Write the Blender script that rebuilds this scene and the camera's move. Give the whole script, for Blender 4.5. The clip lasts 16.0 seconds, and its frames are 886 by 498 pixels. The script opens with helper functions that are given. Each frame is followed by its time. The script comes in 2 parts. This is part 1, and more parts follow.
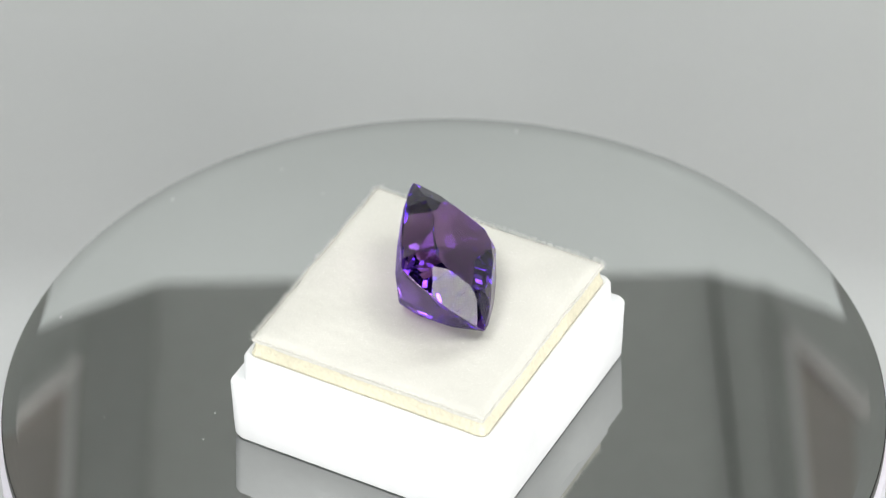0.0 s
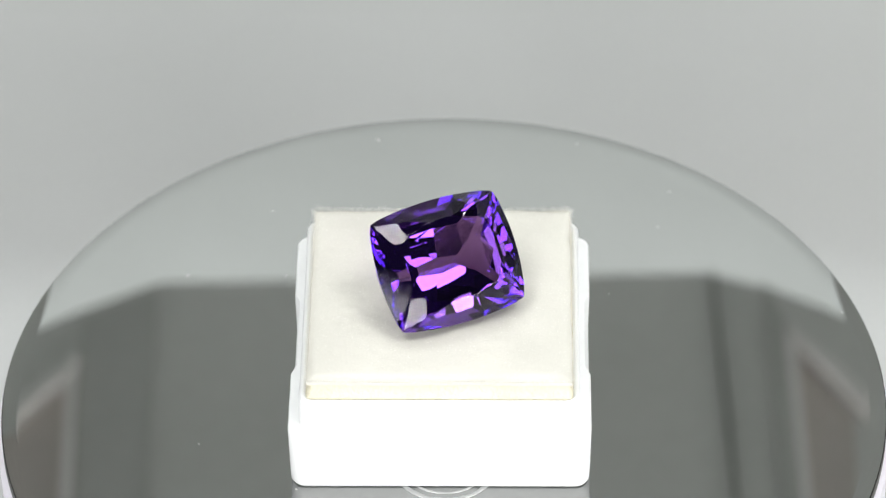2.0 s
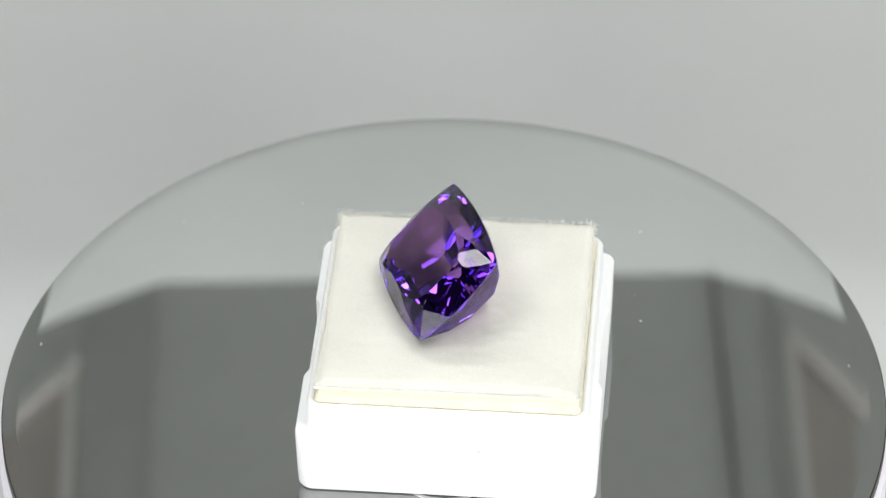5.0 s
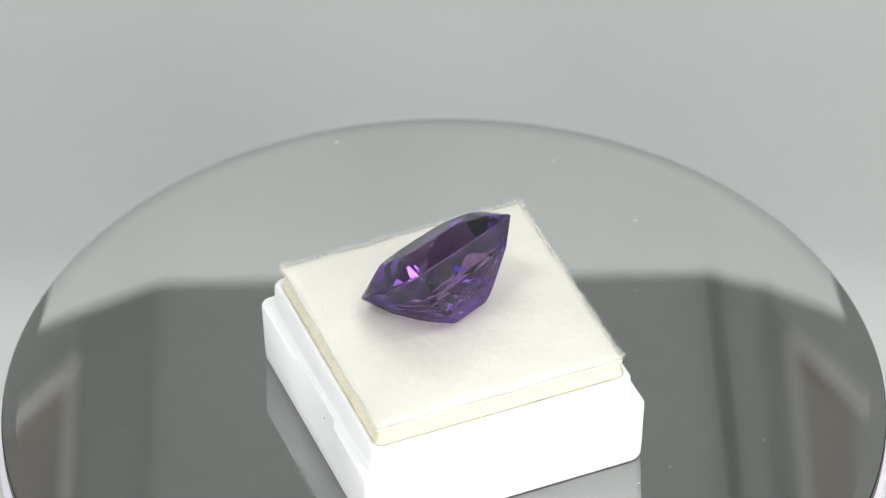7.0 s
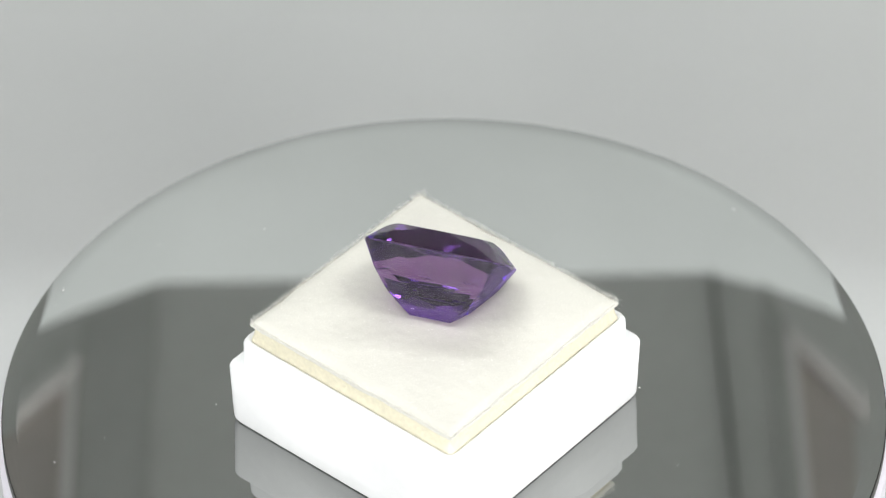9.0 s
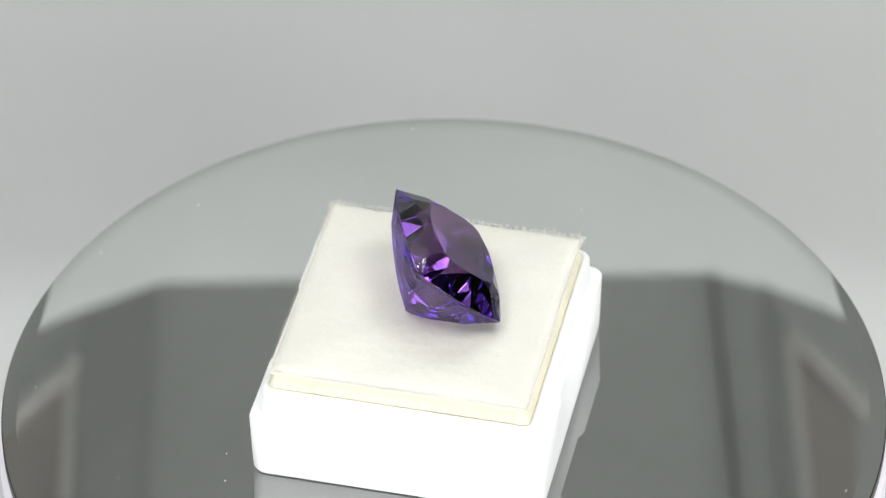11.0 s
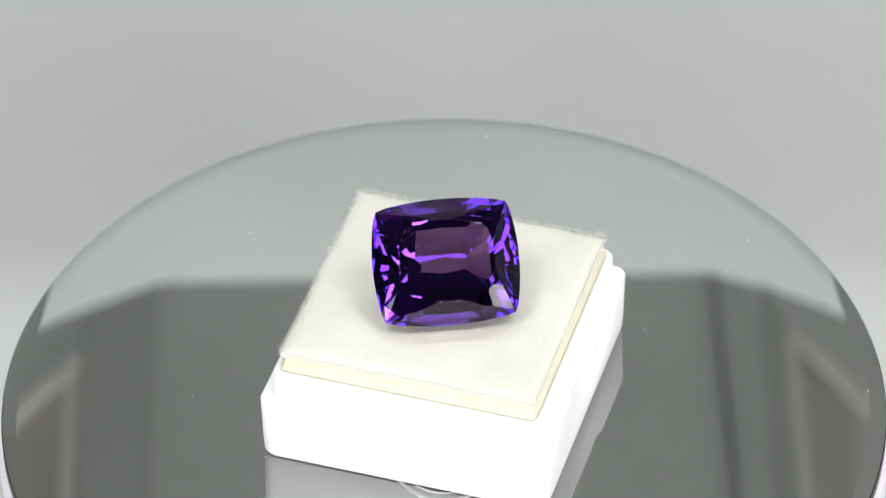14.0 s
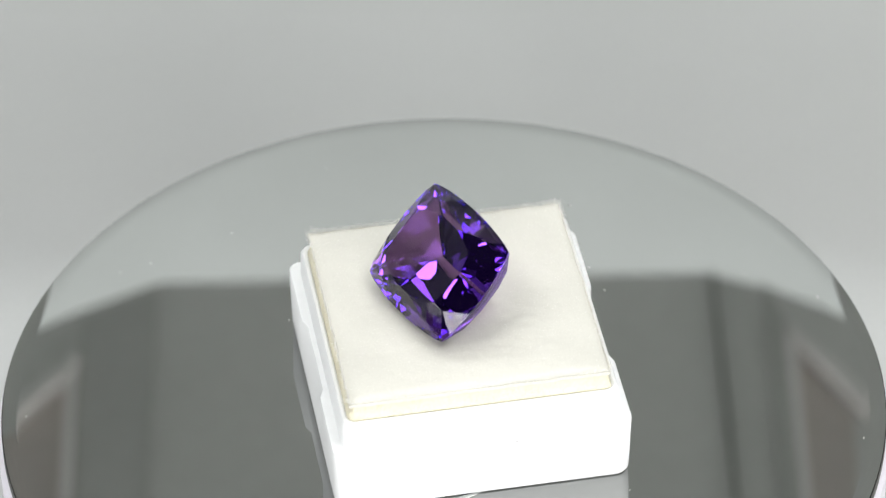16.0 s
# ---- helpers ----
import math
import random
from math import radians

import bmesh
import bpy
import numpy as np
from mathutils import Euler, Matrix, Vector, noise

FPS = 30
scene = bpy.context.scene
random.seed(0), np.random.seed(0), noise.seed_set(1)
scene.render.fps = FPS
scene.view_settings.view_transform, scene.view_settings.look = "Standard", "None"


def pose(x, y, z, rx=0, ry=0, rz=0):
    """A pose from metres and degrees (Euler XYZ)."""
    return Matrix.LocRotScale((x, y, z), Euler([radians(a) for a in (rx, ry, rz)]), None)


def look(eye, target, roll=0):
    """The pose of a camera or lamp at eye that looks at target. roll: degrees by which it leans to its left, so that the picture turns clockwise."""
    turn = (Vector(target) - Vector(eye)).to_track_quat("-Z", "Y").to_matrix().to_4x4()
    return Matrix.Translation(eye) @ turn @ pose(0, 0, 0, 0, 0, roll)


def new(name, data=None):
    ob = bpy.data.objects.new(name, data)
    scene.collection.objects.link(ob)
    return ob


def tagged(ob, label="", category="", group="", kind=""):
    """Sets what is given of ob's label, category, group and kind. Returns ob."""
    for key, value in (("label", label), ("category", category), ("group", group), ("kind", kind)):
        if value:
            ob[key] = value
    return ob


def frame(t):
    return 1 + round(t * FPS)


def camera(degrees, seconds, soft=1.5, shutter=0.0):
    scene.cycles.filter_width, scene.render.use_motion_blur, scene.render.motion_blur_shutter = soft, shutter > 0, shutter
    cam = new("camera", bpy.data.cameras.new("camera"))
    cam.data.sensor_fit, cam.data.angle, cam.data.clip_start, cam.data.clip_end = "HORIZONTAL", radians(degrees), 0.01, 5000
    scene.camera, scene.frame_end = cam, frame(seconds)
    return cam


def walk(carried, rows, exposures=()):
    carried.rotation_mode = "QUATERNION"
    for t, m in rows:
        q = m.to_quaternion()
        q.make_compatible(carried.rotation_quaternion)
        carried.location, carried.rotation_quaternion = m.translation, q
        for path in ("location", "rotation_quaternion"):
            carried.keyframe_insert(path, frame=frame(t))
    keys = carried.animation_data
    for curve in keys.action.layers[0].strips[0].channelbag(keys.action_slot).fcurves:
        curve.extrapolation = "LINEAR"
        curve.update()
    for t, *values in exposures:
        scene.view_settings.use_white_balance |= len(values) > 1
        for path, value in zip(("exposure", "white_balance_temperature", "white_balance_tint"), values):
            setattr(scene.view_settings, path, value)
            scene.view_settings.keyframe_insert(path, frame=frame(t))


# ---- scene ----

# the camera stands still before the turning turntable
SECONDS = 16.0
cam = camera(11.28, SECONDS, soft=1.1, shutter=0.5)
cam.data.dof.use_dof = True
cam.data.dof.focus_distance = 0.597
cam.data.dof.aperture_fstop = 26.0
EYE = Vector((0.0, -0.44781, 0.41432))
AIM = EYE + Vector((0.00028 * math.cos(radians(40.796)), math.cos(radians(40.796)), -math.sin(radians(40.796))))
STAND = look(EYE, AIM, -0.671)
walk(cam, [(0.0, STAND), (SECONDS, STAND)], exposures=[
    (0.0, -0.02), (0.5, -0.06), (1.0, -0.11), (1.5, -0.06), (2.0, 0.01), (3.0, 0.01), (4.0, -0.03), (6.5, -0.03), (7.5, -0.02), (9.0, 0.04), (11.5, 0.00), (12.0, -0.06),
    (12.5, -0.12), (13.0, -0.07), (13.5, 0.00), (14.5, 0.01), (15.3, -0.02), (SECONDS, -0.02)])

# ---- light ----
world = bpy.data.worlds.new("room_light")
scene.world = world
world.use_nodes = True
world.node_tree.nodes["Background"].inputs[0].default_value = (0.98, 1.0, 0.99, 1)
world.node_tree.nodes["Background"].inputs[1].default_value = 0.03


def softbox(name, eye, target, sx, sy, watts, colour=(1, 1, 1)):
    lamp = bpy.data.lights.new(name, "AREA")
    lamp.shape, lamp.size, lamp.size_y, lamp.energy, lamp.color = "RECTANGLE", sx, sy, watts, colour
    ob = new(name, lamp)
    ob.matrix_world = look(eye, target)
    return ob


softbox("front_lamp", (0.02, -0.72, 0.165), (0, 0, 0.02), 0.60, 0.25, 4.5, (1.0, 0.985, 0.965))
softbox("left_lamp", (-0.50, -0.36, 0.14), (0, 0, 0.02), 0.38, 0.28, 1.35, (0.98, 0.985, 1.0))
softbox("right_lamp", (0.50, -0.38, 0.125), (0, 0, 0.02), 0.38, 0.28, 2.5, (1.0, 0.99, 0.98))
# Unseen fills, added to brighten the pad; placed clear of the gem table's reflection.
softbox("left_top_fill", (-0.21, -0.12, 0.57), (0, 0.04, 0.0), 0.20, 0.18, 1.22, (0.995, 0.995, 0.975))
softbox("right_top_fill", (0.21, -0.12, 0.57), (0, 0.04, 0.0), 0.20, 0.18, 1.32, (0.995, 0.995, 0.975))
# Unseen fill above the canopy, added to brighten the sheet that the mirror reflects.
softbox("backdrop_fill", (0.0, 0.30, 0.72), (0, 0.54, 0.43), 0.60, 0.10, 4.3, (0.98, 1.0, 0.985))


# ---- materials ----
def material(name, colour, rough=0.6, metal=0.0, grain=0.0, grain_size=400.0, patch=0.0, patch_size=20.0, bump=0.0, bump_size=900.0, **more):
    m = bpy.data.materials.new(name)
    m.use_nodes = True
    nt = m.node_tree
    b = nt.nodes["Principled BSDF"]
    b.inputs["Roughness"].default_value = rough
    b.inputs["Metallic"].default_value = metal
    for k, v in more.items():
        b.inputs[k.replace("_", " ")].default_value = v
    tc = nt.nodes.new("ShaderNodeTexCoord")
    out = None
    base = nt.nodes.new("ShaderNodeRGB")
    base.outputs[0].default_value = (*colour, 1)
    out = base.outputs[0]
    for amount, size in ((grain, grain_size), (patch, patch_size)):
        if amount:
            n = nt.nodes.new("ShaderNodeTexNoise")
            n.inputs["Scale"].default_value, n.inputs["Detail"].default_value = size, 4.0
            nt.links.new(tc.outputs["Object"], n.inputs["Vector"])
            r = nt.nodes.new("ShaderNodeMapRange")
            r.inputs["From Min"].default_value, r.inputs["From Max"].default_value = 0.3, 0.7
            r.inputs["To Min"].default_value, r.inputs["To Max"].default_value = 1 - amount, 1 + amount
            nt.links.new(n.outputs["Fac"], r.inputs["Value"])
            mul = nt.nodes.new("ShaderNodeVectorMath")
            mul.operation = "SCALE"
            nt.links.new(out, mul.inputs[0])
            nt.links.new(r.outputs["Result"], mul.inputs["Scale"])
            out = mul.outputs[0]
    nt.links.new(out, b.inputs["Base Color"])
    if bump:
        n = nt.nodes.new("ShaderNodeTexNoise")
        n.inputs["Scale"].default_value, n.inputs["Detail"].default_value = bump_size, 5.0
        nt.links.new(tc.outputs["Object"], n.inputs["Vector"])
        k = nt.nodes.new("ShaderNodeBump")
        k.inputs["Strength"].default_value, k.inputs["Distance"].default_value = bump, 0.0004
        nt.links.new(n.outputs["Fac"], k.inputs["Height"])
        nt.links.new(k.outputs["Normal"], b.inputs["Normal"])
    return m


PAPER = material("paper", (0.500, 0.515, 0.511), 0.9, grain=0.02, grain_size=1500, patch=0.03, patch_size=14, bump=0.05, bump_size=2500)
CEILING = material("tent_ceiling", (0.74, 0.738, 0.715), 0.9, grain=0.03, grain_size=300, patch=0.06, patch_size=9)
CEILING_BROWN = material("tent_ceiling_lining", (0.63, 0.575, 0.545), 0.9, grain=0.03, grain_size=300)
STRIP = material("tent_strip", (0.92, 0.89, 0.87), 0.7, grain=0.03, grain_size=300)
RIB = material("tent_rib", (0.58, 0.58, 0.56), 0.8, grain=0.03, grain_size=300)
FABRIC = material("tent_fabric", (0.32, 0.33, 0.32), 0.95, grain=0.04, grain_size=250, patch=0.05, patch_size=6)
DARK = material("dark_room", (0.05, 0.05, 0.05), 0.9, patch=0.2, patch_size=3)
MIRROR = material("grey_mirror", (0.36, 0.368, 0.362), 0.006, 1.0, patch=0.03, patch_size=30)
BODY = material("white_plastic", (0.72, 0.70, 0.76), 0.35, grain=0.02, grain_size=500, patch=0.03, patch_size=60)
RING = material("hub_ring_grey", (0.42, 0.43, 0.43), 0.35, 0.6, grain=0.05, grain_size=900)
GASKET = material("black_gasket", (0.035, 0.033, 0.03), 0.4, grain=0.1, grain_size=800)
BOX = material("box_plastic", (0.80, 0.815, 0.82), 0.6, grain=0.012, grain_size=700, patch=0.02, patch_size=120, bump=0.06, bump_size=500)
FLEECE = material("white_fleece", (0.675, 0.667, 0.612), 1.0, grain=0.03, grain_size=3500, patch=0.025, patch_size=150, bump=0.16, bump_size=5000)
FIBRE = material("white_fibre", (0.93, 0.925, 0.90), 1.0, grain=0.04, grain_size=2000)


def let_light_through():
    """Thin fibres pass about half of their light on."""
    nt = FIBRE.node_tree
    t = nt.nodes.new("ShaderNodeBsdfTranslucent")
    t.inputs["Color"].default_value = (0.93, 0.925, 0.90, 1)
    mix = nt.nodes.new("ShaderNodeMixShader")
    mix.inputs[0].default_value = 0.7
    nt.links.new(nt.nodes["Principled BSDF"].outputs[0], mix.inputs[1])
    nt.links.new(t.outputs[0], mix.inputs[2])
    nt.links.new(mix.outputs[0], nt.nodes["Material Output"].inputs["Surface"])


let_light_through()
FOAM = material("cream_foam", (0.71, 0.675, 0.525), 0.95, grain=0.06, grain_size=1800, patch=0.05, patch_size=200, bump=0.8, bump_size=1800)
DUST = material("white_dust", (0.75, 0.75, 0.73), 0.9, grain=0.1, grain_size=4000)


def gem_material(name, inward, inside, rough=0.0):
    """Purple quartz. inward: the tint of light that crosses the surface; inside: the tint of light turned back at it, so that long ways come out bluer and darker."""
    m = material(name, inward, rough)
    nt = m.node_tree
    cross = nt.nodes.new("ShaderNodeBsdfRefraction")
    cross.inputs["Color"].default_value = (*inward, 1)
    cross.inputs["Roughness"].default_value, cross.inputs["IOR"].default_value = rough, 1.552
    turn = nt.nodes.new("ShaderNodeBsdfGlossy")
    turn.inputs["Color"].default_value = (*inside, 1)
    turn.inputs["Roughness"].default_value = rough
    share = nt.nodes.new("ShaderNodeFresnel")
    share.inputs["IOR"].default_value = 1.552
    mix = nt.nodes.new("ShaderNodeMixShader")
    nt.links.new(share.outputs[0], mix.inputs[0])
    nt.links.new(cross.outputs[0], mix.inputs[1])
    nt.links.new(turn.outputs[0], mix.inputs[2])
    nt.links.new(mix.outputs[0], nt.nodes["Material Output"].inputs["Surface"])
    return m


def haze_material(name, least, most):
    """Reflected haze as a painted grey veil: mostly clear, patchy in its cover."""
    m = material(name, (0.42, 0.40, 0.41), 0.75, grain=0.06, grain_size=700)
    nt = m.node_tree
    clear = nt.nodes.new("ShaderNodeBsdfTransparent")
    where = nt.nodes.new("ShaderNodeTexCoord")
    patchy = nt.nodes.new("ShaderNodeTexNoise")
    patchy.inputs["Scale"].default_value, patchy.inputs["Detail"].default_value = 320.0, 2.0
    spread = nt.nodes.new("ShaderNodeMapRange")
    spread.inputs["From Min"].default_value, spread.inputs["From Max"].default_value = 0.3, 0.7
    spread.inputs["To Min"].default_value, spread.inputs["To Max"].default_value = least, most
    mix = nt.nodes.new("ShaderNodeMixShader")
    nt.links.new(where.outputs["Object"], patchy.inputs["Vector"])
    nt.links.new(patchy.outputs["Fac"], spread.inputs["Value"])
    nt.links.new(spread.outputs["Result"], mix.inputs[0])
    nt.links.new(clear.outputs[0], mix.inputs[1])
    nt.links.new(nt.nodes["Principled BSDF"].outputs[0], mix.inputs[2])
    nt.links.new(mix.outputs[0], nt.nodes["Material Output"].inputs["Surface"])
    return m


# One stone: light lost inside it is put into darker, bluer lower facets.
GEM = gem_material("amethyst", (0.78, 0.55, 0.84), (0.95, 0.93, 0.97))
GEM_UNDER = gem_material("amethyst_under_darkened", (0.30, 0.215, 0.335), (0.46, 0.35, 0.85))
GEM_GIRDLE = gem_material("amethyst_girdle", (0.55, 0.42, 0.62), (0.8, 0.75, 0.85), 0.35)
HAZE = haze_material("haze_shell", 0.04, 0.11)


# ---- builders ----
def part(name, bm, mat, parent=None, label="", smooth=False):
    me = bpy.data.meshes.new(name)
    bmesh.ops.recalc_face_normals(bm, faces=bm.faces)
    bm.to_mesh(me)
    bm.free()
    me.materials.append(mat)
    if smooth:
        me.shade_smooth()
        me.set_sharp_from_angle(angle=radians(35))
    ob = new(name, me)
    if parent:
        ob.parent = parent
    if label:
        ob["label"] = label
    return ob


def lathe(profile, steps=192, closed=False):
    """A ring or disc turned from (radius, height) pairs."""
    bm = bmesh.new()
    rows = []
    for r, z in profile:
        if r < 1e-9:
            rows.append([bm.verts.new((0, 0, z))] * steps)
        else:
            rows.append([bm.verts.new((r * math.cos(2 * math.pi * i / steps), r * math.sin(2 * math.pi * i / steps), z)) for i in range(steps)])
    pairs = list(zip(rows, rows[1:] + rows[:1])) if closed else list(zip(rows, rows[1:]))
    for a, b in pairs:
        for i in range(steps):
            j = (i + 1) % steps
            vs = []
            for v in (a[i], a[j], b[j], b[i]):
                if v not in vs:
                    vs.append(v)
            if len(vs) > 2:
                bm.faces.new(vs)
    return bm


def slab(points, z0, z1, bevel=0.0):
    """A flat slab over a horizontal outline."""
    bm = bmesh.new()
    lo = [bm.verts.new((x, y, z0)) for x, y in points]
    hi = [bm.verts.new((x, y, z1)) for x, y in points]
    bm.faces.new(lo), bm.faces.new(hi)
    for i in range(len(points)):
        j = (i + 1) % len(points)
        bm.faces.new((lo[i], lo[j], hi[j], hi[i]))
    bmesh.ops.recalc_face_normals(bm, faces=bm.faces)
    if bevel:
        bmesh.ops.bevel(bm, geom=bm.edges[:], offset=bevel, segments=2, affect="EDGES", profile=0.6)
    return bm


def block(x0, x1, y0, y1, z0, z1, bevel=0.0):
    return slab([(x0, y0), (x1, y0), (x1, y1), (x0, y1)], z0, z1, bevel)


def rounded(half, r, n=7):
    """The outline of a square with rounded corners."""
    pts = []
    for k, (sx, sy) in enumerate(((1, 1), (-1, 1), (-1, -1), (1, -1))):
        for i in range(n):
            a = math.pi / 2 * (k + i / (n - 1))
            pts.append((sx * (half - r) + r * math.cos(a), sy * (half - r) + r * math.sin(a)))
    return pts


def tower(sections):
    """A body lofted through rounded squares: (half, radius, height)."""
    bm = bmesh.new()
    rings = [[bm.verts.new((x, y, z)) for x, y in rounded(h, r)] for h, r, z in sections]
    for a, b in zip(rings, rings[1:]):
        for i in range(len(a)):
            j = (i + 1) % len(a)
            bm.faces.new((a[i], a[j], b[j], b[i]))
    bm.faces.new(rings[0]), bm.faces.new(rings[-1])
    return bm


# ---- the tent round the table ----
FLOOR_Z = -0.0288
TOP_Z = 0.4024
CANOPY_Z = 0.2024
TABLE_Z = 0.0012


def build_backdrop():
    """The paper sweep: table top, curve and back sheet in one piece, 2 mm thick."""
    prof = [(-0.75, FLOOR_Z), (0.36, FLOOR_Z)]
    for i in range(1, 13):
        a = math.pi / 2 * i / 12
        prof.append((0.36 + 0.18 * math.sin(a), FLOOR_Z + 0.18 * (1 - math.cos(a))))
    prof.append((0.54, 0.95))
    under = [(y + 0.003 * (z > 0.14), z - 0.003 * (z <= 0.14)) for y, z in prof]
    bm = bmesh.new()
    rows = []
    for y, z in prof + under[::-1]:
        rows.append((bm.verts.new((-0.7, y, z)), bm.verts.new((0.7, y, z))))
    for a, b in zip(rows, rows[1:] + rows[:1]):
        bm.faces.new((a[0], a[1], b[1], b[0]))
    bm.faces.new([r[0] for r in rows]), bm.faces.new([r[1] for r in rows])
    tagged(part("ground", bm, PAPER, smooth=True), "pale grey seamless paper sweep under the turntable", "backdrop", kind="structure")


def build_tent():
    # a canopy panel across the tent, with the ribs and pale strips that run along it
    edge = [(-0.0591, 0.2543), (0.0549, 0.2554), (0.0676, 0.2503), (0.0833, 0.2413), (0.1433, 0.3426), (0.7016, 0.3426), (0.7016, 0.1313), (-0.7016, 0.1313), (-0.7016, 0.3426), (-0.1433, 0.3426), (-0.0845, 0.2404)]
    tagged(part("ceiling", slab(edge, CANOPY_Z, CANOPY_Z + 0.006), CEILING), "dark grey fabric canopy of the photo tent", "ceiling", kind="structure")
    for name, pts, z, mat, label in (
        ("rib", [(-0.0720, 0.1389), (-0.0581, 0.1389), (-0.0592, 0.2505), (-0.0743, 0.2415)], 0.002, RIB, "dark lengthwise rib of the tent canopy"),
        ("rib", [(0.0579, 0.1389), (0.0583, 0.1389), (0.0562, 0.2542), (0.0559, 0.2545)], 0.002, GASKET, "thin dark seam of the tent canopy"),
        ("rib", [(0.0660, 0.1389), (0.0696, 0.1389), (0.0698, 0.2385), (0.0664, 0.2498)], 0.003, RIB, "dark lengthwise rib of the tent canopy"),
        ("strip", [(-0.0747, 0.1389), (-0.0724, 0.1389), (-0.0743, 0.2294), (-0.0763, 0.2272)], 0.004, STRIP, "pale strip on the tent canopy"),
        ("strip", [(-0.0896, 0.2048), (-0.0755, 0.2216), (-0.0738, 0.2259), (-0.0911, 0.2097)], 0.005, STRIP, "pale slanting strip on the tent canopy"),
        ("strip", [(0.0698, 0.1389), (0.0717, 0.1389), (0.0717, 0.2294), (0.0698, 0.2332)], 0.004, STRIP, "pale strip on the tent canopy"),
        ("strip", [(0.0717, 0.2294), (0.0845, 0.2087), (0.0864, 0.2128), (0.0702, 0.2347)], 0.005, STRIP, "pale slanting strip on the tent canopy"),
        ("lining", [(-0.1207, 0.1389), (-0.0748, 0.1389), (-0.0758, 0.2249), (-0.0868, 0.2075), (-0.1207, 0.2068)], 0.001, CEILING_BROWN, "brownish lining of the tent canopy"),
        ("lining", [(0.0720, 0.1389), (0.0811, 0.1389), (0.0818, 0.2106), (0.0720, 0.2272)], 0.001, CEILING_BROWN, "brownish lining of the tent canopy"),
    ):
        ob = part("ceiling_" + name, slab(pts, CANOPY_Z - z, CANOPY_Z - 0.0003), mat)
        tagged(ob, label, "ceiling " + name, kind="structure")
    ring = lathe([(0.0075, CANOPY_Z - 0.003), (0.0088, CANOPY_Z - 0.003), (0.0088, CANOPY_Z - 0.0003), (0.0075, CANOPY_Z - 0.0003)], 64, True)
    ob = part("ceiling_ring", ring, STRIP, smooth=True)
    ob.location = (-0.0002, 0.1970, 0)
    tagged(ob, "pale round port ring in the tent canopy", "port ring", kind="structure")
    for name, x0, x1, y0, y1, mat in (("wall_west", -0.71, -0.70, 0.0, 0.54, FABRIC), ("wall_east", 0.70, 0.71, 0.0, 0.54, FABRIC),
                                     ("wall_south", -1.2, 1.2, -1.21, -1.20, DARK)):
        z1 = 1.2 if name == "wall_south" else TOP_Z + 0.01
        tagged(part(name, block(x0, x1, y0, y1, FLOOR_Z - 0.003, z1), mat), "plain wall that closes the photo set", "wall", kind="structure")


# ---- the turntable ----
RADIUS = 0.0600
ROUND = 0.0022


def build_turntable():
    thing = new("turntable")
    tagged(thing, "white electric turntable with a grey mirror plate", "turntable")
    thing.location = (0, 0.0002, TABLE_Z)
    body = lathe([(0.0, -0.030), (0.0585, -0.030), (0.0600, -0.0285), (0.0606, -0.0060), (0.0606, -0.0030), (0.0600, -0.0022), (0.0, -0.0022)])
    part("body", body, BODY, thing, "white plastic turntable body", True)
    platter = part("platter", lathe([(0.0, -0.0022), (0.0590, -0.0022), (RADIUS, -0.0018), (RADIUS, -0.0004), (RADIUS - 0.00006, -0.0003),
                                     (RADIUS - 0.00013, -0.0003), (RADIUS - 0.00016, -0.0010), (0.0, -0.0010)]), GASKET, thing, "dark platter edge", True)
    edge = RADIUS - 0.00017
    prof = [(0.0, 0.0)] + [(r / 10000, 0.0) for r in range(50, 560, 50)]
    for i in range(0, 17):                                           # the polished round edge
        u = i / 16
        prof.append((edge - ROUND * (1 - u), -0.04 * ROUND * u ** 2))
    prof += [(edge, -0.00085), (0.0, -0.00085)]
    part("mirror", lathe(prof), MIRROR, platter, "grey mirror plate with a softly rounded edge", True)
    for r0, r1 in ((0.0054, 0.0058), (0.0065, 0.0072)):
        hub = lathe([(r0, -0.0002), (r0, 0.00003), (r0 + 0.00015, 0.00013), (r1 - 0.00015, 0.00013), (r1, 0.00003), (r1, -0.0002)], 96, True)
        ring = part("hub_ring", hub, RING, thing, "faint pale ring at the plate's hub", True)
        ring.location = (0.0001, -0.0133, 0)
    rng = random.Random(5)
    bm = bmesh.new()
    for _ in range(26):
        a, d = rng.uniform(0, 2 * math.pi), 0.058 * math.sqrt(rng.uniform(0.05, 1))
        s = rng.choice((0.00004, 0.00005, 0.00007, 0.0001))
        m = pose(d * math.cos(a), d * math.sin(a), 0.00005 + 0.4 * s, 0, 0, rng.uniform(0, 180)) @ Matrix.Diagonal((s * rng.uniform(0.8, 2.2), s, s * 0.6, 1))
        bmesh.ops.create_icosphere(bm, subdivisions=1, radius=1, matrix=m)
    tagged(part("dust", bm, DUST, platter, "white dust specks"), kind="stuff")
    return thing, platter


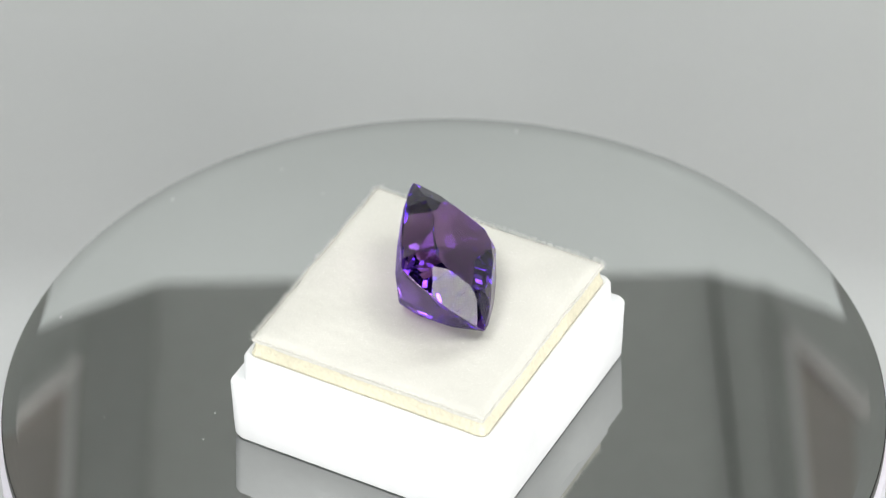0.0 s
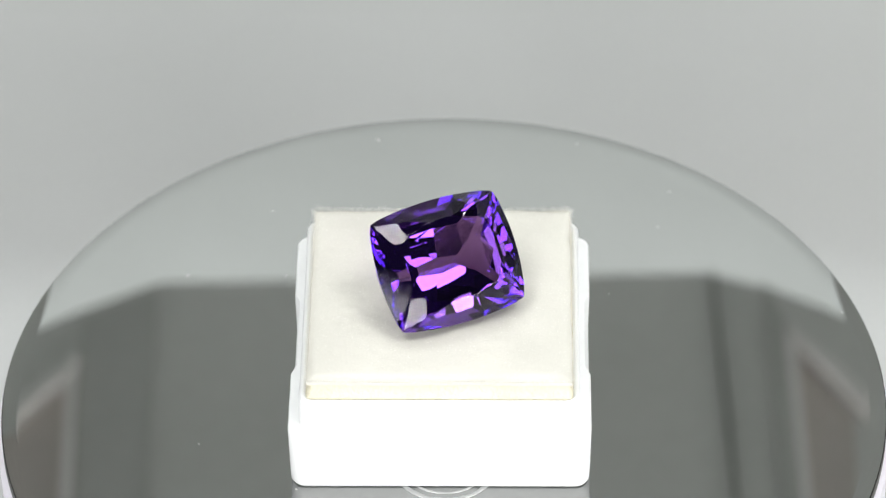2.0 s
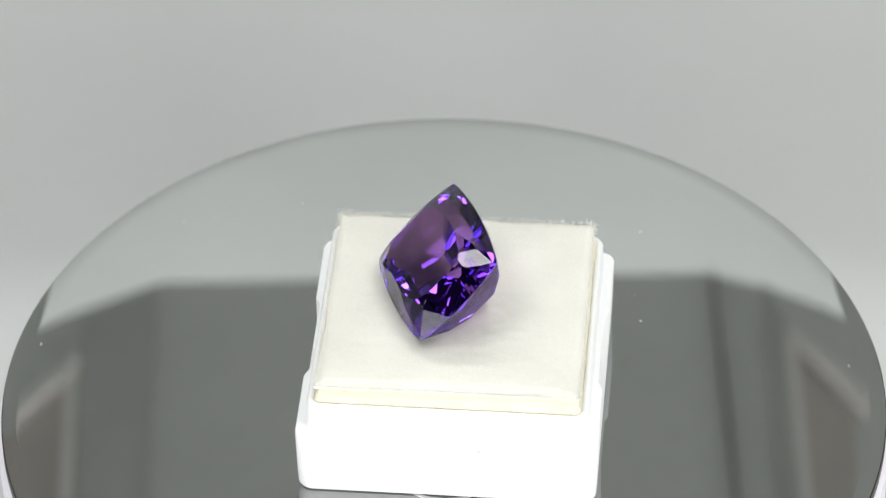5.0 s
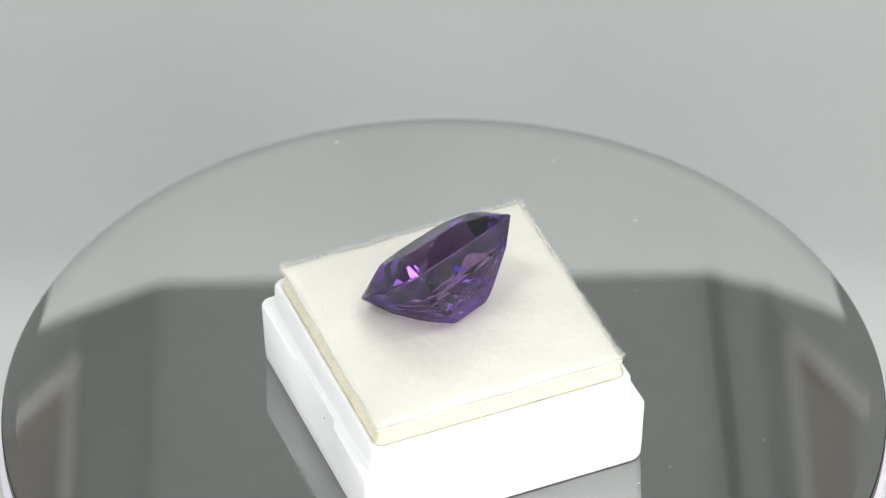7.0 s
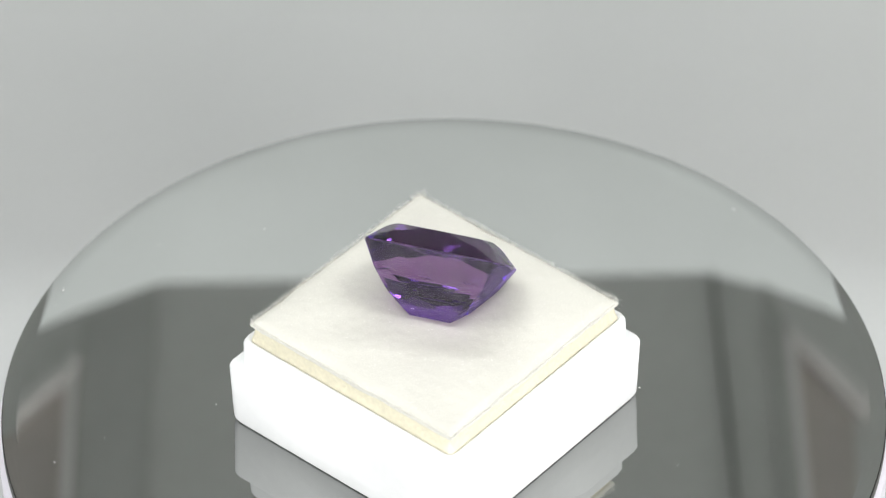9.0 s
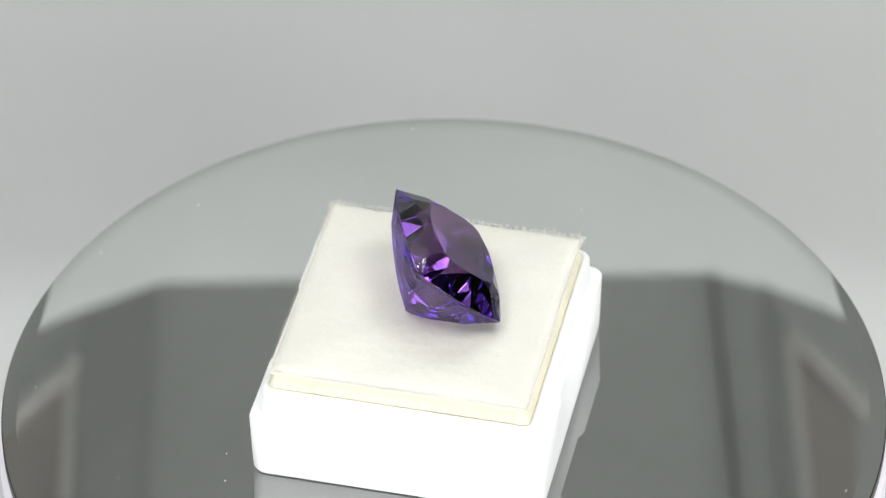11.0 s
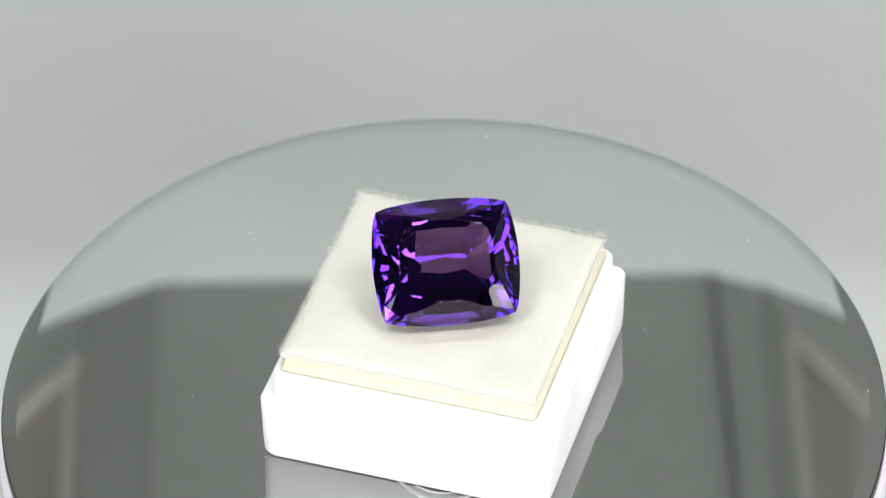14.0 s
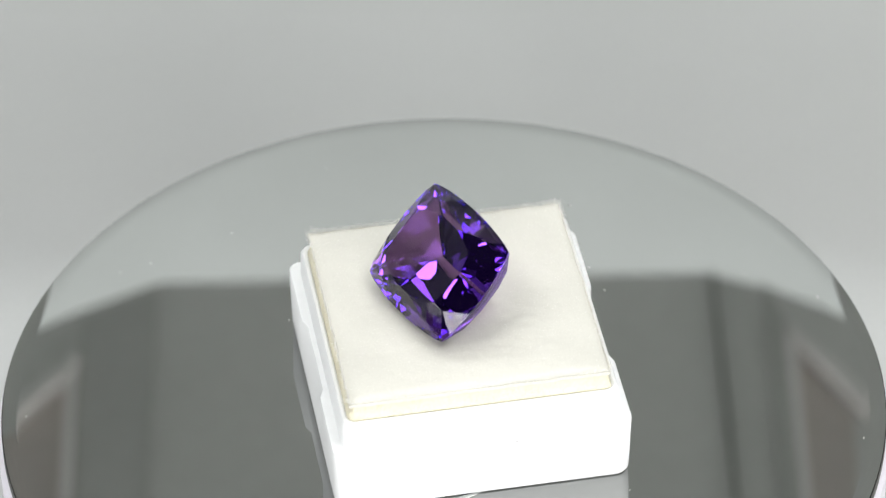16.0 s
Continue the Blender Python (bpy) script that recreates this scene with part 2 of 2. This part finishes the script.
# ---- the gem box ----
def build_box():
    thing = new("gem_box")
    tagged(thing, "white plastic gem box base with a stepped lip", "box")
    # the outer wall, with a shallow thumb recess in the middle of each side
    bm = bmesh.new()
    rings = []
    for half, r, z, inset in ((0.0191, 0.0014, TABLE_Z, 0), (0.0195, 0.0016, TABLE_Z + 0.0002, 0), (0.0198, 0.0017, TABLE_Z + 0.0008, 0), (0.01990, 0.0017, 0.0048, 0),
                              (0.01991, 0.0017, 0.0060, 0.0006), (0.0200, 0.0016, 0.0108, 0.0006), (0.01985, 0.0015, 0.0111, 0.0006), (0.0186, 0.0014, 0.0112, 0)):
        pts = rounded(half, r)
        n = len(pts) // 4
        ring = []
        for q in range(4):
            ring += pts[q * n:(q + 1) * n]
            a, c, sn = half - inset, round(math.cos(math.pi / 2 * (q + 1))), round(math.sin(math.pi / 2 * (q + 1)))
            for d, t in ((half, -0.0078), (a, -0.0064), (a, 0.0064), (half, 0.0078)):
                ring.append((c * d - sn * t, sn * d + c * t))
        rings.append([bm.verts.new((x, y, z)) for x, y in ring])
    for a, b in zip(rings, rings[1:]):
        for i in range(len(a)):
            j = (i + 1) % len(a)
            bm.faces.new((a[i], a[j], b[j], b[i]))
    bm.faces.new(rings[0]), bm.faces.new(rings[-1])
    part("base", bm, BOX, thing, smooth=True)
    bm = bmesh.new()
    prof = [(0.0186, 0.0014, 0.0108), (0.0185, 0.0014, 0.0148), (0.01825, 0.0013, 0.0153), (0.01790, 0.0012, 0.0154), (0.0176, 0.0010, 0.0152), (0.0175, 0.0009, 0.0113)]
    rings = [[bm.verts.new((x, y, z)) for x, y in rounded(h, r)] for h, r, z in prof]
    for a, b in zip(rings, rings[1:] + rings[:1]):
        for i in range(len(a)):
            j = (i + 1) % len(a)
            bm.faces.new((a[i], a[j], b[j], b[i]))
    part("lip", bm, BOX, thing, "white inner lip", True)
    # a dark fleck on one side
    fleck = bmesh.new()
    bmesh.ops.create_icosphere(fleck, subdivisions=1, radius=1, matrix=pose(0.01990, 0.00438, 0.01000) @ Matrix.Diagonal((0.00008, 0.00013, 0.00011, 1)))
    part("fleck", fleck, GASKET, thing, "tiny dark fleck on the box side")
    return thing


# the gem's lie on the pad
GEM_X = Vector((0.91655, 0.39982, 0.00935))
GEM_Y = Vector((-0.29570, 0.66177, 0.68893))
GEM_Z = GEM_X.cross(GEM_Y)
GEM_AT = Vector((0.000695, -0.000620, 0.026242))
BOX_AT = Vector((-0.000266, 0.001954, 0.0))
FOAM_TOP = 0.01845


def gem_cuts():
    """The planes of the gem's facets, in millimetres: a point and a normal each."""
    cuts = []

    def cut(x, y, z, azimuth, slope):
        a, g = radians(azimuth), radians(abs(slope))
        for sx in (-1, 1):
            for sy in (-1, 1):
                cuts.append(((x * sx, y * sy, z), (sx * math.cos(a) * math.sin(g), sy * math.sin(a) * math.sin(g), math.cos(g) * (1 if slope > 0 else -1))))

    # crown: corner kites and their flanks, upper girdle facets, stars
    cut(8.66, 7.40, 0.06, 46, 30)
    cut(9.06, 6.3, 0.08, 22, 37)
    cut(7.3, 7.79, 0.08, 68, 41)
    cut(9.55, 3.4, 0.08, 8, 41)
    cut(4.6, 8.16, 0.08, 83, 45.5)
    cut(5.95, 3.0, 2.75, 17, 24)
    cut(3.9, 4.75, 2.75, 74, 27)
    # pavilion: corners in two tiers, then the flanks of each side in two tiers
    cut(8.66, 7.40, -0.05, 46, -51.5)
    cut(6.00, 4.62, -4.5, 48, -41.5)
    cut(9.50, 3.6, -0.05, 7, -61.5)
    cut(4.6, 8.15, -0.05, 82.5, -57)
    cut(3.3, 5.58, -4.12, 84, -49.5)
    cut(1.2, 5.62, -4.12, 93, -50)
    cut(7.72, 1.5, -3.5, 5, -55.5)
    cut(7.05, 2.4, -4.6, 14, -49)
    cut(2.1, 5.16, -4.6, 87, -41.5)
    cut(4.9, 4.70, -4.6, 76, -43)
    cut(1.5, 2.35, -7.45, 82, -39)
    cut(9.03, 6.5, -0.05, 20, -59)
    cut(7.4, 7.77, -0.05, 72, -55)
    for sx, keel in ((-1, 3.75), (1, 3.3)):
        for x, z, slope in ((9.74, 0.08, 37.5), (7.15, -4.5, -50), (keel, -8.1, -40)):
            g = radians(abs(slope))
            cuts.append(((x * sx, 0, z), (sx * math.sin(g), 0, math.cos(g) * (1 if slope > 0 else -1))))
    for sy in (-1, 1):
        for y, z, slope in ((8.4, 0.08, 41.7), (8.4, -0.05, -55.5), (0.9, -8.4, -30)):
            g = radians(abs(slope))
            cuts.append(((0, y * sy, z), (0, sy * math.sin(g), math.cos(g) * (1 if slope > 0 else -1))))
    return cuts + [((0, 0, 2.75), (0, 0, 1)), ((0, 0, -8.78), (0, 0, -1))]


def gem_underside():
    """The gem's facet planes in the pad's space, those that face down."""
    turn = Matrix((GEM_X, GEM_Y, GEM_Z)).transposed()
    found = []
    for place, way in gem_cuts():
        n = turn @ Vector(way)
        if n.z < -0.02:
            found.append((n, n.dot(turn @ (Vector(place) * 0.001) + GEM_AT - BOX_AT)))
    return found


UNDERSIDE = gem_underside()


def dent(x, y):
    """The height to which the gem presses the fleece down."""
    return max((d - n.x * x - n.y * y) / n.z for n, d in UNDERSIDE) - 0.00022


def pad_height(x, y):
    u, v = x / 0.0173, y / 0.0172
    dome = max(0.0, 1 - u ** 4) * max(0.0, 1 - v ** 4)
    free = FOAM_TOP - 0.0001 + 0.0009 * dome + 0.00018 * noise.noise(Vector((x * 160, y * 160, 3))) + 0.00005 * noise.noise(Vector((x * 900, y * 900, 1)))
    if dent(x, y) > free + 0.003:
        return free
    step = 0.00042
    return min(free, *(dent(x + i * step, y + j * step) for i in (-1, 0, 1) for j in (-1, 0, 1)))


def wavy(t, k):
    return 0.0002 * noise.noise(Vector((t * 260, k * 7.3, 0.5))) + 0.00009 * noise.noise(Vector((t * 1400, k * 3.1, 2.5)))


def build_pad():
    thing = new("foam_pad")
    tagged(thing, "cream foam pad with fuzzy white fleece top in the box", "foam pad")
    # foam core
    core = tower([(0.0174, 0.0008, 0.0113), (0.0176, 0.0008, 0.0151), (0.0174, 0.0008, 0.0158), (0.01725, 0.0007, 0.0163), (0.0171, 0.0006, 0.0174)])
    part("foam_core", core, FOAM, thing, "pale cream-yellow foam core", True)
    # fleece top: a soft sheet with an uneven edge
    n = 84
    bm = bmesh.new()
    rows, low = [], []
    for j in range(n + 1):
        row = []
        for i in range(n + 1):
            u, v = 2 * i / n - 1, 2 * j / n - 1
            x, y = 0.01735 * u, 0.01725 * v
            x += u ** 8 * wavy(y, 1 + (u > 0)) * (1 if u > 0 else -1) * 1.0
            y += v ** 8 * wavy(x, 4 + (v > 0)) * (1 if v > 0 else -1) * 1.0
            edge = max(abs(u), abs(v))
            z = pad_height(x, y) - 0.0004 * max(0, (edge - 0.93) / 0.07) ** 2
            row.append(bm.verts.new((x, y, z)))
        rows.append(row)
    for j in range(n):
        for i in range(n):
            bm.faces.new((rows[j][i], rows[j][i + 1], rows[j + 1][i + 1], rows[j + 1][i]))
    rim = rows[0] + [r[-1] for r in rows[1:]] + rows[-1][::-1][1:] + [r[0] for r in rows[::-1][1:-1]]
    rings = [rim]
    for f, z in ((1.004, 0.01805), (1.005, 0.01775), (1.0, 0.01745), (0.990, 0.01728)):
        rings.append([bm.verts.new((v.co.x * f, v.co.y * f, z + 0.4 * wavy(v.co.x + v.co.y, 9))) for v in rim])
    for a, b in zip(rings, rings[1:]):
        for i in range(len(a)):
            j = (i + 1) % len(a)
            bm.faces.new((a[i], a[j], b[j], b[i]))
    bm.faces.new(rings[-1])
    part("fleece_top", bm, FLEECE, thing, "soft white fleece layer", True)
    # loose fibres along the edges and over the top
    rng = random.Random(11)
    verts, faces = [], []
    for k in range(8000):
        s = rng.randrange(4)
        t = rng.uniform(-1, 1)
        if k < 5000:
            u, v = ((t, 1), (t, -1), (1, t), (-1, t))[s]
            x, y = 0.0173 * u, 0.0172 * v
            z = FOAM_TOP - rng.uniform(0.0, 0.0005)
            out = Vector((u if s > 1 else 0, v if s < 2 else 0, 0))
            way = out + Vector((rng.gauss(0, 0.5), rng.gauss(0, 0.5), rng.uniform(-0.1, 1.3)))
            size = rng.uniform(0.00012, 0.0007) * (1.5 if abs(t) > 0.93 else 1)
        else:
            x, y = 0.0170 * rng.uniform(-1, 1), 0.0169 * rng.uniform(-1, 1)
            z = pad_height(x, y) - 0.00003
            way = Vector((rng.gauss(0, 0.8), rng.gauss(0, 0.8), 0.7))
            size = rng.uniform(0.0001, 0.00032)
            if dent(x, y) < z + 0.0006:
                continue
        way.normalize()
        side = way.orthogonal().normalized()
        turn = way.cross(side)
        o, w = Vector((x, y, z)), 0.000012
        i0 = len(verts)
        bend = Vector((rng.gauss(0, 1), rng.gauss(0, 1), -0.3)) * size * 0.2
        for d, q in ((0, 1), (0.6, 0.8)):
            for a in (0, 2.094, 4.189):
                verts.append(o + way * size * d + bend * d * d + (side * math.cos(a) + turn * math.sin(a)) * w * q)
        verts.append(o + way * size + bend)
        for a in range(3):
            b = (a + 1) % 3
            faces.append((i0 + a, i0 + b, i0 + 3 + b, i0 + 3 + a))
            faces.append((i0 + 3 + a, i0 + 3 + b, i0 + 6))
    me = bpy.data.meshes.new("fibre_fuzz")
    me.from_pydata([tuple(v) for v in verts], [], faces)
    me.materials.append(FIBRE)
    ob = new("fibre_fuzz", me)
    ob.parent = thing
    tagged(ob, "loose white fleece fibres", kind="stuff")
    return thing


# ---- the gem ----
def cushion(lx, ly, bx, by, z, n):
    """A cushion outline: corners at lx, ly, sides bowed out by bx, by, n pieces a side."""
    pts = []
    for k in range(4):
        for i in range(n):
            t = -1 + 2 * i / n
            if k == 0:
                p = (lx + bx * (1 - t * t), ly * t)
            elif k == 1:
                p = (-lx * t, ly + by * (1 - t * t))
            elif k == 2:
                p = (-lx - bx * (1 - t * t), -ly * t)
            else:
                p = (lx * t, -ly - by * (1 - t * t))
            pts.append((*p, z))
    return pts


def build_gem():
    mm = 0.001
    # a cushion-shaped prism, ground down facet by facet; each cut: a point on it, its azimuth and its slope in degrees
    outline = []
    for i, (x, y, _) in enumerate(cushion(8.78, 7.5, 0.96, 0.9, 0, 12)):
        f = 0.984 if i % 12 == 0 else 1.0
        outline.append((x * f * mm, y * f * mm))
    cuts = gem_cuts()
    bm = bmesh.new()
    lo, hi = ([bm.verts.new((x, y, z * mm)) for x, y in outline] for z in (-9.5, 3.5))
    bm.faces.new(lo[::-1]), bm.faces.new(hi)
    for i in range(len(outline)):
        j = (i + 1) % len(outline)
        bm.faces.new((lo[i], lo[j], hi[j], hi[i]))
    for place, way in cuts:
        got = bmesh.ops.bisect_plane(bm, geom=bm.verts[:] + bm.edges[:] + bm.faces[:], dist=1e-8, plane_co=Vector(place) * mm, plane_no=way, clear_outer=True)
        edges = [e for e in got["geom_cut"] if isinstance(e, bmesh.types.BMEdge) and e.is_valid and e.is_boundary]
        if edges:
            bmesh.ops.contextual_create(bm, geom=edges)
    bmesh.ops.remove_doubles(bm, verts=bm.verts[:], dist=0.00001)
    bmesh.ops.bevel(bm, geom=[e for e in bm.edges if e.calc_face_angle(0) > radians(4)], offset=0.00002, segments=1, affect="EDGES")
    thing = new("gemstone")
    tagged(thing, "deep purple faceted cushion-cut amethyst on white fleece", "gemstone")
    bmesh.ops.recalc_face_normals(bm, faces=bm.faces)

    def zone(f):
        z = f.calc_center_median().z / mm
        if f.normal.z > 0.999 and z > 2.6:
            return "table"
        if abs(f.normal.z) < 0.2 and -0.3 < z < 0.3:
            return "girdle"
        return "crown" if z > 0 else "pavilion"

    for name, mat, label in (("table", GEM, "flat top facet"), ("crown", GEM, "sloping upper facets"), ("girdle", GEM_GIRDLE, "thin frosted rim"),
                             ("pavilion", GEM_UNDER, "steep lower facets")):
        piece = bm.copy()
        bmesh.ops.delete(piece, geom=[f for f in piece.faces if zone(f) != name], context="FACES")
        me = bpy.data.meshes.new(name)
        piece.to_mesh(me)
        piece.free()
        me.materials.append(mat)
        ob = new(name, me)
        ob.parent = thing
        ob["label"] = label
    # a grey shell a hair outside the lower facets, painting the haze they reflect
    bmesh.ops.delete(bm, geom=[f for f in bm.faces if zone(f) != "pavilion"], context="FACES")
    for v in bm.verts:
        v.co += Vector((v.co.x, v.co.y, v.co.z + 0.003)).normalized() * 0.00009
    # one curled thread that clings near the keel
    thread, rows = bmesh.new(), []
    for i in range(9):
        a = math.pi * 1.1 * i / 8
        o = Vector((2.0 + 0.16 * math.cos(a), 1.50 + 0.35 * 0.22 * i / 8, -7.95 + 0.3 * 0.22 * i / 8 + 0.16 * math.sin(a))) * mm
        rows.append([thread.verts.new(o + Vector((0.025 * mm * math.cos(b), 0.025 * mm, 0.025 * mm * math.sin(b)))) for b in (0, 2.094, 4.189)])
    for r0, r1 in zip(rows, rows[1:]):
        for i in range(3):
            thread.faces.new((r0[i], r0[(i + 1) % 3], r1[(i + 1) % 3], r1[i]))
    thread.faces.new(rows[0]), thread.faces.new(rows[-1])
    part("lint_thread", thread, FIBRE, thing, "tiny curled white lint thread")
    part("haze_shell", bm, HAZE, thing, "thin grey shell that imitates haze reflected by the lower facets")
    return thing


build_backdrop()
build_tent()
turntable, platter = build_turntable()
box = build_box()
pad = build_pad()
gem = build_gem()

# ---- the turning ----
START_DEG, RATE = 61.534, 31.359


def motions():
    times = [i / 10 for i in range(int(SECONDS * 10) + 1)]
    gem_pose = Matrix((GEM_X, GEM_Y, GEM_Z)).transposed().to_4x4()
    gem_pose.translation = GEM_AT
    rest = Matrix.Translation(BOX_AT)
    for thing, m in ((platter, Matrix.Identity(4)), (box, rest), (pad, rest), (gem, gem_pose)):
        walk(thing, [(t, pose(0, 0, 0, 0, 0, START_DEG - RATE * t) @ m) for t in times])


motions()
